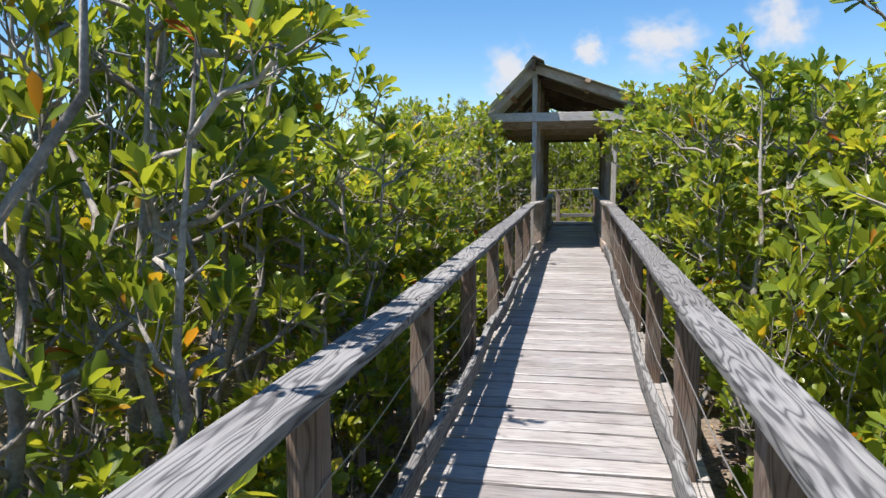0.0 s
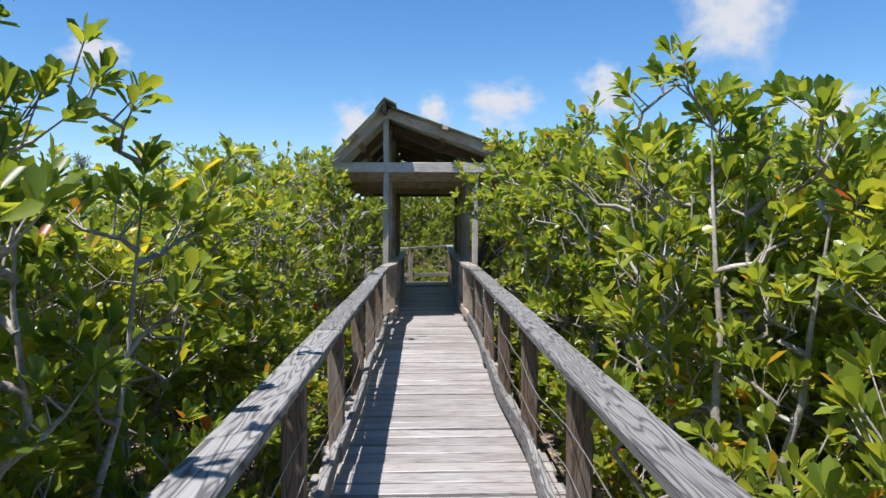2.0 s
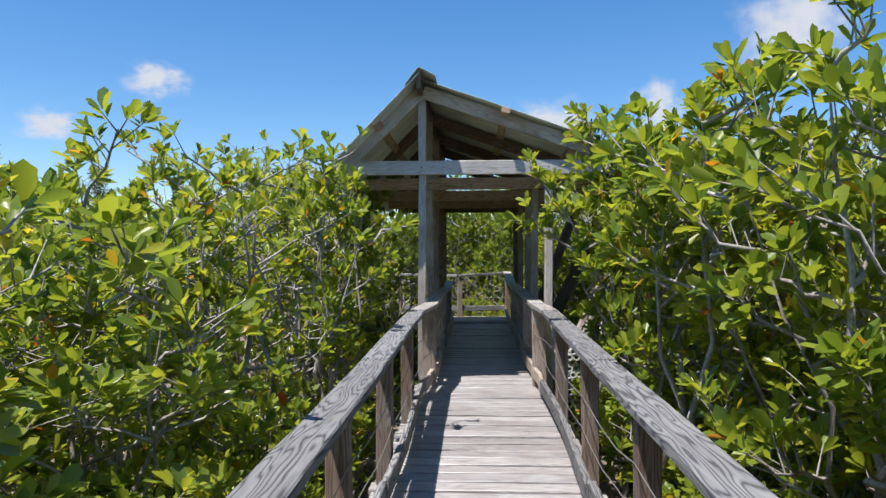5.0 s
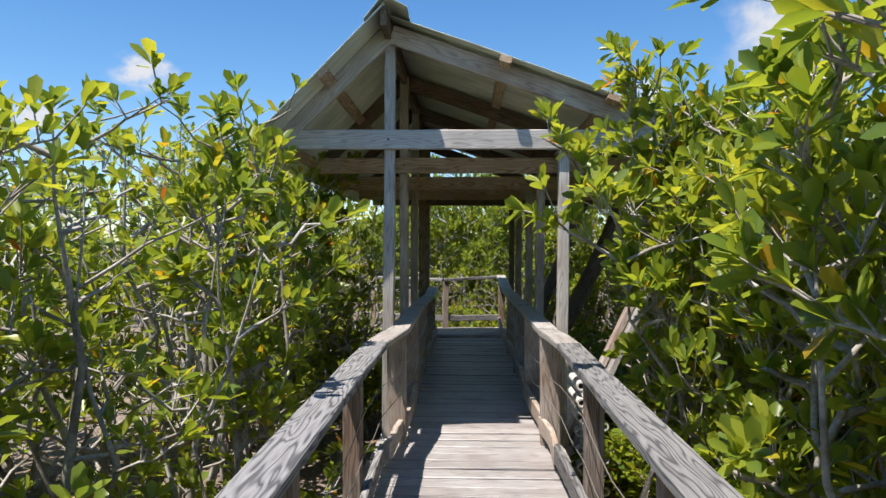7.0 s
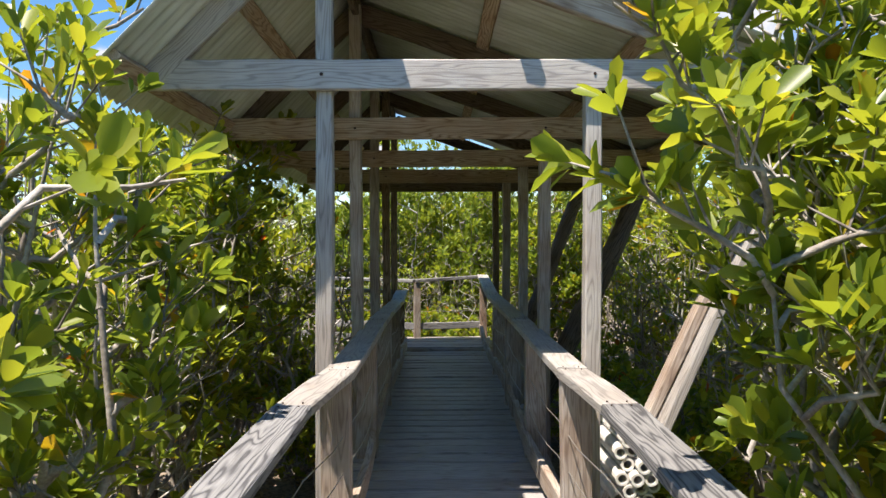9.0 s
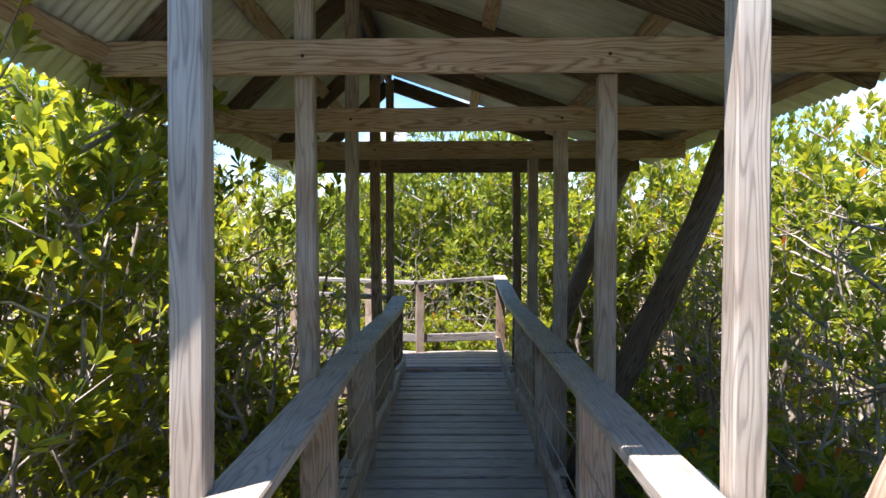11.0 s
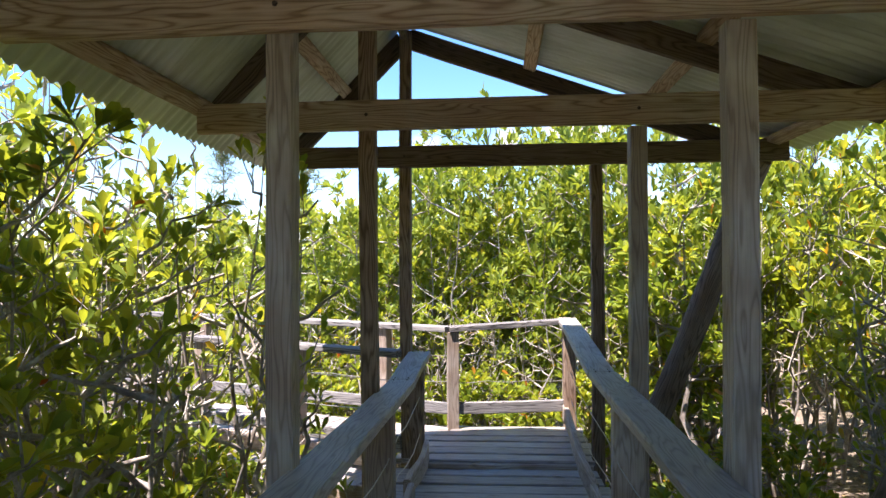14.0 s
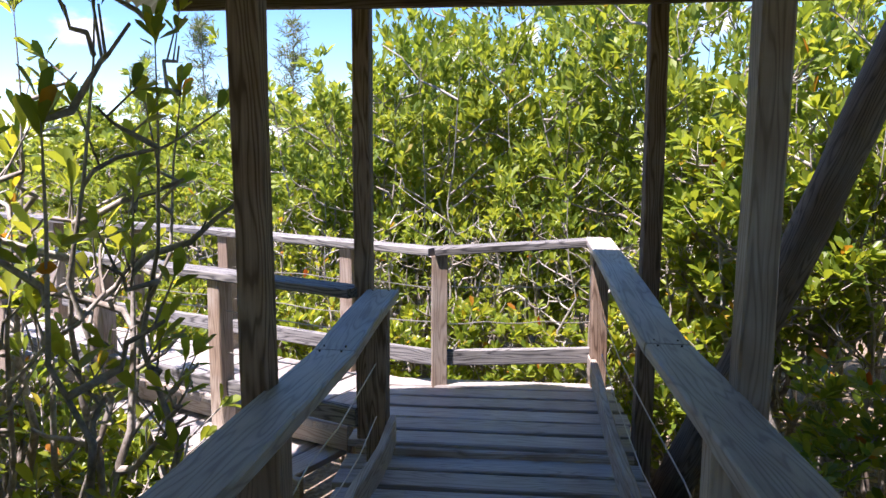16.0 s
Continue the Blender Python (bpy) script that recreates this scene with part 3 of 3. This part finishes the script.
FAINT = [shrub("mangrove", 61 + i, 2.9, 1.4, 6, 6, 4, 5, 0.22, False, 0.3) for i in range(2)]
AIRY = [shrub("mangrove", 101 + i, 3.6, 1.0, 8, 6, 3, 7, 0.097, True, 0.3, 1.1) for i in range(3)]
FINE = [shrub("mangrove", 121 + i, 2.9, 1.1, 7, 9, 10, 9, 0.09, False, 0.2, 1.0, M_SMALL_LEAF) for i in range(3)]
OVER = [shrub("mangrove", 131 + i, 3.2, 0.75, 3, 8, 8, 9, 0.097, True, 0.7, 1.2) for i in range(2)]
SETS = {"over": (OVER, 3.2), "fine": (FINE, 2.9), "airy": (AIRY, 3.6), "faint": (FAINT, 2.9), "near": (NEAR, 2.9), "mid": (MID, 2.9), "far": (FAR, 2.9), "low": (LOW, 1.2), "hero": (HERO, 3.0), "bare": (BARE, 2.6)}
NLABEL = "bushy mangrove with glossy green leaves and crooked grey stems"
prng = random.Random(5)


def plant(x, y, height, sort="near", label=NLABEL, wide=1.0, turn=None):
    pool, base = SETS[sort]
    own = random.Random(int(x * 977) * 7919 + int(y * 983))
    trunk, crown = own.choice(pool)
    m = Matrix.Translation((x, y, ground_z(x, y))) @ Matrix.Rotation(own.uniform(0, 6.28) if turn is None else turn, 4, "Z") @ Matrix.Diagonal((wide, wide, height / base, 1))
    t = tagged(link("mangrove", None, m), label, "mangrove", "mangroves beside the boardwalk")
    link("trunk", trunk, m, t)
    link("crown", crown, m, t)


def top_left(y):
    """Height of the thicket's top on the one side, over the ground."""
    pts = [(-9, 3.0), (3.5, 3.3), (5, 2.7), (6.5, 2.5), (8, 2.45), (9.5, 3.05), (11, 3.4), (13.5, 3.3), (15, 3.0), (17, 2.5), (24, 2.6)]
    for (a, p), (b, q) in zip(pts, pts[1:]):
        if y <= b:
            return p + (q - p) * (y - a) / (b - a)
    return 2.6


def top_right(y):
    pts = [(-9, 2.75), (2, 2.75), (5, 2.8), (7, 3.0), (10, 3.1), (14, 3.0), (24, 3.1)]
    for (a, p), (b, q) in zip(pts, pts[1:]):
        if y <= b:
            return p + (q - p) * (y - a) / (b - a)
    return 3.2


y = -3.2
while y < 15.6:
    if y < 4.6:
        if int(y * 10) % 2 == 0:
            plant(-1.9 - prng.uniform(0, 0.25), y, prng.uniform(3.7, 4.3) if y > 1 else 2.6, "airy", "tall open mangrove with many pale stems and glossy leaves")
    elif 9.6 < y < 13:
        plant(-1.95 - prng.uniform(0, 0.25), y, top_left(y) * prng.uniform(0.92, 1.02), "airy", "open mangrove with many pale stems and glossy leaves")
    else:
        plant(-2.0 - prng.uniform(0, 0.25), y, top_left(y) * prng.uniform(0.9, 1.03))
    y += 1.05
y = -2.7
while y < 18.5:
    if y < 12.0:
        plant(1.8 + prng.uniform(0, 0.2), y, top_right(y) * prng.uniform(0.88, 1.03))
    else:
        plant(2.6 + prng.uniform(0, 0.3), y, top_right(y) * prng.uniform(0.88, 1.03), "airy", "open mangrove with many pale stems and glossy leaves")
        y += 0.15
    y += 1.05
for x, y, h in ((-2.1, 16.4, 2.9), (1.55, 10.8, 3.35), (2.15, 19.5, 3.3), (-2.85, 4.3, 4.1)):
    plant(x, y, h, wide=0.85)
for x, y, h, sort in ((1.15, 9.75, 3.3, "hero"), (1.15, 11.45, 3.4, "hero"), (-1.4, 11.3, 3.3, "hero"), (1.15, 10.9, 3.3, "over"), (-1.42, 4.15, 2.9, "hero"), (-2.0, 4.6, 3.6, "hero"), (0.98, 5.05, 2.9, "hero"), (1.15, 9.15, 3.2, "over"), (-1.6, 2.5, 3.3, "hero"), (2.0, 6.7, 2.8, "bare"),
                      (1.45, 6.1, 2.8, "hero"), (1.3, 7.6, 3.15, "hero"), (1.4, 9.3, 3.2, "hero"), (1.4, 11.55, 3.5, "over"), (1.3, 5.5, 3.1, "hero"), (-2.05, 4.0, 3.8, "hero"), (-2.05, 14.2, 3.4, "over"), (-2.3, 15.2, 3.4, "over"), (-2.6, 16.1, 3.4, "over"), (1.5, 10.9, 3.4, "hero"), (-1.6, 6.5, 2.4, "hero"), (-1.5, 17.15, 3.0, "bare"), (-1.85, 17.45, 3.2, "bare"),
                      (-2.3, 17.6, 2.6, "bare"), (-2.7, 18.0, 2.4, "bare"), (-1.7, 15.9, 2.6, "bare"), (-2.2, 16.7, 2.5, "bare"), (1.5, 19.3, 2.9, "hero"), (1.35, 19.9, 2.8, "hero")):
    plant(x, y, h, sort, "tall mangrove with pale crooked trunks and open leafy branches" if sort == "hero" else "sparse mangrove of bare pale stems with few leaves")
for x, y, h in ((-2.9, 15.9, 3.5), (-3.3, 17.0, 3.8), (-4.0, 18.3, 4.2), (-4.4, 17.2, 4.2), (-5.6, 18.8, 4.5), (-3.2, 17.5, 3.6), (-3.6, 18.5, 4.0), (-2.5, 14.9, 3.3)):
    plant(x, y, h, "airy", "open mangrove with many pale stems and glossy leaves")
plant(0.98, 3.85, 1.6, "low", "young leafy mangrove beside the boardwalk")
for i in range(9):
    plant(prng.uniform(1.1, 2.0), 12.6 + i * 0.85, prng.uniform(0.7, 1.1), "low", "low leafy mangrove sapling beside the boardwalk")
for x, y in ((-1.3, 17.4), (-1.7, 17.9), (-2.2, 18.2), (-1.2, 16.2), (-1.9, 16.9), (-2.8, 18.4), (-1.45, 15.4)):
    plant(x, y, prng.uniform(0.75, 1.0), "low", "low leafy mangrove sapling beside the boardwalk", wide=0.9)
y = -2.0
while y < 15.0:
    if not 12 < y:
        plant(-1.28 - prng.uniform(0, 0.2), y, prng.uniform(0.9, 1.35), "low", "low leafy mangrove sapling beside the boardwalk")
    plant(1.08 + prng.uniform(0, 0.2), y + 0.3, prng.uniform(0.8, 1.3), "low", "low leafy mangrove sapling beside the boardwalk")
    y += 0.8
y = -3.5
while y < 22:
    if 2.0 < y < 15.3:
        plant(-3.6 - prng.uniform(0, 0.4), y, top_left(y) * prng.uniform(0.78, 0.9), "mid")
    plant((3.9 if 11.5 < y < 18 else 3.3) + prng.uniform(0, 0.4), y + 0.4, top_right(y) * prng.uniform(0.95, 1.1) * (1.15 if y > 11.5 else 1.0), "mid")
    y += 1.2
for i in range(9):
    p = KINK + BRANCH * (i * 0.95 - 2.2) + Vector((0.3, 2.1 + prng.uniform(0, 0.4), 0))
    plant(p.x, p.y, prng.uniform(3.3, 3.8) if i < 5 else prng.uniform(2.2, 2.5), "fine")
for i in range(10):
    p = KINK + BRANCH * (i * 1.0 - 2.8) + Vector((0.3, 3.6 + prng.uniform(0, 0.4), 0))
    plant(p.x, p.y, prng.uniform(3.9, 4.4) if i < 5 else prng.uniform(2.5, 2.8), "fine")
for row in range(3):
    y = -4.0
    while y < 26:
        x = 5.0 + row * 1.9 + prng.uniform(-0.4, 0.4)
        if y < 14.5:
            plant(-x, y + prng.uniform(-0.4, 0.4), top_left(y) * prng.uniform(0.85, 0.97), "far", wide=1.25)
        plant(x, y + prng.uniform(-0.4, 0.4), top_right(y) * prng.uniform(0.95, 1.1), "far", wide=1.25)
        y += 1.9
for i in range(26):
    plant(prng.uniform(-7, 8), prng.uniform(23.8, 28), prng.uniform(2.9, 3.6), "far", wide=1.3)


def thicket(count):
    """The far mangroves, which nobody could count, in one object."""
    vs, fs, mats, o = [], [], [], 0
    made = 0
    while made < count:
        x, y = prng.uniform(-38, 34), prng.uniform(-6, 48)
        if -10.5 < x < 10.5 and y < 27 and not (x < -5.5 and y > 18.5):
            continue
        made += 1
        a, k, h = prng.uniform(0, 6.28), 1.6, prng.uniform(2.6, 3.2) / 2.9
        for me, mi in zip(prng.choice(FAINT), (0, 1)):
            v = np.empty(len(me.vertices) * 3, dtype=np.float32)
            me.vertices.foreach_get("co", v)
            v = v.reshape(-1, 3)
            w = np.stack([(v[:, 0] * math.cos(a) - v[:, 1] * math.sin(a)) * k + x, (v[:, 0] * math.sin(a) + v[:, 1] * math.cos(a)) * k + y, v[:, 2] * h + GROUND], 1)
            me.calc_loop_triangles()
            f = np.empty(len(me.loop_triangles) * 3, dtype=np.int32)
            me.loop_triangles.foreach_get("vertices", f)
            vs.append(w)
            fs.append(f.reshape(-1, 3) + o)
            mats.append(np.full(len(f) // 3, mi, dtype=np.int32))
            o += len(w)
    me = tri_mesh("far_thicket", np.concatenate(vs), np.concatenate(fs), M_BARK)
    me.materials.append(M_FAR_LEAF)
    me.polygons.foreach_set("material_index", np.concatenate(mats))
    me.update()
    tagged(link("far_thicket", me), "dense distant thicket of yellow-green mangroves", "mangroves", kind="stuff")


thicket(120)
for i in range(14):
    plant(prng.uniform(1.5, 2.9), prng.uniform(12.6, 20.5), prng.uniform(1.9, 2.6), "bare", "sparse mangrove of bare pale stems with few leaves", wide=0.8)
for i in range(10):
    p = KINK + BRANCH * (i * 0.55 - 1.2) + Vector((0.2, 0.75 + prng.uniform(0, 0.35), 0))
    plant(p.x, p.y, prng.uniform(0.9, 1.15), "low", "low leafy mangrove sapling beside the boardwalk", wide=0.9)
    plant(p.x + 0.2, p.y + 0.35, prng.uniform(1.9, 2.5), "bare", "sparse mangrove of bare pale stems with few leaves", wide=0.8)


def feathery_tree(x, y, height, seed):
    """A thin tree with drooping needle-like sprays."""
    rng = random.Random(seed)
    base = Vector((0, 0, -0.1))
    line = wander(base, Vector((rng.uniform(-0.2, 0.2), rng.uniform(-0.2, 0.2), height)), rng, 9, 0.05)
    pieces = [tube(line, [0.06 * (1 - 0.9 * i / 9) for i in range(10)], 5)]
    c, w, ln = [], [], []
    for k in range(70):
        f = 0.25 + 0.75 * rng.random()
        i = min(8, int(f * 9))
        p = line[i].lerp(line[i + 1], f * 9 - i)
        a = rng.uniform(0, 6.28)
        reach = (1.15 - f) * 0.9 + 0.1
        q = p + Vector((math.cos(a) * reach, math.sin(a) * reach, reach * rng.uniform(0.3, 0.9)))
        br = wander(p, q, rng, 3, 0.03)
        pieces.append(tube(br, [0.012, 0.009, 0.006, 0.004], 3))
        for t in range(26):
            g = rng.random()
            j = min(2, int(g * 3))
            o = br[j].lerp(br[j + 1], g * 3 - j)
            d = Vector((rng.gauss(0, 0.5), rng.gauss(0, 0.5), rng.uniform(-0.3, 0.9))).normalized()
            c.append(o)
            w.append(d)
            ln.append(rng.uniform(0.1, 0.26))
    v, f = joined(pieces)
    ln = np.array(ln)
    nrg = np.random.default_rng(seed)
    lv, lf = leaf_block(np.array(c), np.array(w), nrg.normal(0, 1, (len(c), 3)), ln, ln * 0.09, False)
    t = thing("feathery_tree", (x, y, ground_z(x, y)), "thin feathery needle-leaved tree rising over the thicket", "tree", "feathery trees in the distance")
    m = PLACE[t.name]
    link("trunk", mesh_of("trunk", v, f, M_BARK, True), m, t)
    link("crown", tri_mesh("crown", lv, lf, M_NEEDLE), m, t)


for k, (x, y, h) in enumerate(((-9.8, 18.5, 5.0), (-6.4, 29.5, 5.0), (-4.9, 30.0, 5.1), (-8.6, 31.0, 4.6), (-11.5, 26.0, 4.5))):
    feathery_tree(x, y, h, 200 + k)


# ---- clouds ----
def cloud_material():
    m, n, l, b = material("cloud_vapour", 1.0)
    tc, info = n.new("ShaderNodeTexCoord"), n.new("ShaderNodeObjectInfo")
    grad = n.new("ShaderNodeTexGradient")
    grad.gradient_type = "SPHERICAL"
    l.new(tc.outputs["Object"], grad.inputs["Vector"])
    sh = n.new("ShaderNodeVectorMath")
    sh.operation = "MULTIPLY_ADD"
    l.new(info.outputs["Random"], sh.inputs[0])
    sh.inputs[1].default_value = (50, 30, 0)
    l.new(tc.outputs["Object"], sh.inputs[2])
    no = tex(n, l, "ShaderNodeTexNoise", sh.outputs[0], Scale=1.9, Detail=7.0, Roughness=0.55)
    ad = n.new("ShaderNodeMath")
    ad.operation = "MULTIPLY_ADD"
    l.new(grad.outputs["Fac"], ad.inputs[0])
    ad.inputs[1].default_value = 0.55
    l.new(no.outputs["Fac"], ad.inputs[2])
    r = ramp(n, [(0.56, (0, 0, 0)), (1.0, (0.95, 0.95, 0.95))])
    r.color_ramp.interpolation = "EASE"
    l.new(ad.outputs[0], r.inputs["Fac"])
    cut = n.new("ShaderNodeMath")
    cut.operation, cut.use_clamp = "MULTIPLY", True
    l.new(grad.outputs["Fac"], cut.inputs[0])
    cut.inputs[1].default_value = 2.0
    fade = n.new("ShaderNodeMath")
    fade.operation = "MULTIPLY"
    l.new(cut.outputs[0], fade.inputs[0])
    l.new(r.outputs["Color"], fade.inputs[1])
    em, tr, ms = n.new("ShaderNodeEmission"), n.new("ShaderNodeBsdfTransparent"), n.new("ShaderNodeMixShader")
    em.inputs["Color"].default_value, em.inputs["Strength"].default_value = (0.93, 0.96, 1.0, 1), 0.48
    l.new(fade.outputs[0], ms.inputs[0])
    l.new(tr.outputs[0], ms.inputs[1])
    l.new(em.outputs[0], ms.inputs[2])
    l.new(ms.outputs[0], n["Material Output"].inputs["Surface"])
    return m


M_CLOUD = cloud_material()
for az, el, w, h in ((6.2, 10.2, 9.0, 6.0), (24.0, 16.0, 11.0, 11.0), (-5.0, 8.2, 7.0, 7.0), (1.0, 10.0, 4.0, 4.0), (-24.5, 13.0, 6.0, 4.0), (-31.5, 9.3, 5.5, 3.6), (14.5, 11.0, 6.5, 6.5), (30.0, 9.0, 9.0, 5.0)):
    d = 700.0
    p = Vector((math.sin(radians(az)) * math.cos(radians(el)), math.cos(radians(az)) * math.cos(radians(el)), math.sin(radians(el)))) * d
    verts = [(-1 + 2 * i / 8, -1 + 2 * j / 8, 0) for j in range(9) for i in range(9)]
    faces = [(j * 9 + i, j * 9 + i + 1, j * 9 + 10 + i, j * 9 + 9 + i) for j in range(8) for i in range(8)]
    m = look(p, (0, 0, 0)) @ Matrix.Diagonal((d * math.tan(radians(w / 2)), d * math.tan(radians(h / 2)), 1, 1))
    tagged(link("cloud", mesh_of("cloud", verts, faces, M_CLOUD), m), "small soft white fair-weather cloud in the sky", "cloud", "clouds", "structure")

leaf_litter(9000)

# ---- deck boards ----
walkway = tagged(link("boardwalk", None, Matrix.Translation((-0.13, 6, -0.1))), "grey weathered cross-boarded timber boardwalk", "boardwalk", kind="structure")
for x in (-0.62, -0.13, 0.36):
    for y0, y1 in ((-6.5, 4.5), (4.5, 13.0), (13.0, 18.18), (18.22, 19.3)):
        bar("joist", (x, y0, deck_z(y0) - 0.125), (x, y1, deck_z(y1) - 0.125), 0.05, 0.15, M_POST, walkway)
deck_meshes = [bar_mesh("plank", 1.36, 0.143, 0.036, M_DECK, 4, 0.0025, 0.003, 900 + i, 0.005) for i in range(9)]
drng = random.Random(3)
y = -6.4
while y < 19.25:
    if 18.12 < y < 18.28:
        y = 18.29
    tilt = math.degrees(math.atan(0.013)) if y < 18.2 else 0.0
    m = pose(-0.83 + drng.uniform(-0.02, 0.02), y, deck_z(y) - 0.018 + drng.uniform(-0.004, 0.004), tilt + drng.uniform(-0.8, 0.8), 0, drng.uniform(-0.5, 0.5))
    link("plank", drng.choice(deck_meshes), m, walkway)
    y += 0.168 if y < 12.9 else 0.173
bar("riser", (-0.8, 18.195, 0.03), (0.5, 18.195, 0.03), 0.03, 0.10, M_POST, walkway)

# side path: boards across it, with a lower tread along its near edge
across = Vector((BRANCH.y, -BRANCH.x, 0))
if across.y > 0:
    across = -across
upper = [bar_mesh("plank", 0.86, 0.15, 0.036, M_DECK, 3, 0.0025, 0.003, 950 + i, 0.005) for i in range(4)]
lower = [bar_mesh("plank", 0.44, 0.15, 0.036, M_DECK, 3, 0.0025, 0.003, 960 + i, 0.005) for i in range(4)]
edge = KINK + across * -0.02
for k in range(38):
    p = edge + BRANCH * (0.17 * k - 0.55)
    a = Vector((p.x, p.y, 0.08 - 0.0018 * k + drng.uniform(-0.004, 0.004)))
    if k < 4:
        q = a + across * 0.3
        if q.x > -0.82:
            continue
    link("plank", drng.choice(upper), axis(a, a + across), walkway)
    if 1 < k < 15:
        b = a + across * 0.80 + Vector((0, 0, -0.13))
        link("plank", drng.choice(lower), axis(b, b + across), walkway)
p, q = edge + across * 0.84, edge + across * 0.84 + BRANCH * 5.8
bar("fascia", (p.x, p.y, 0.04), (q.x, q.y, -0.03), 0.03, 0.13, M_POST, walkway)
p, q = edge + across * 1.2, edge + across * 1.2 + BRANCH * 5.8
bar("fascia", (p.x, p.y, -0.10), (q.x, q.y, -0.16), 0.03, 0.13, M_POST, walkway)
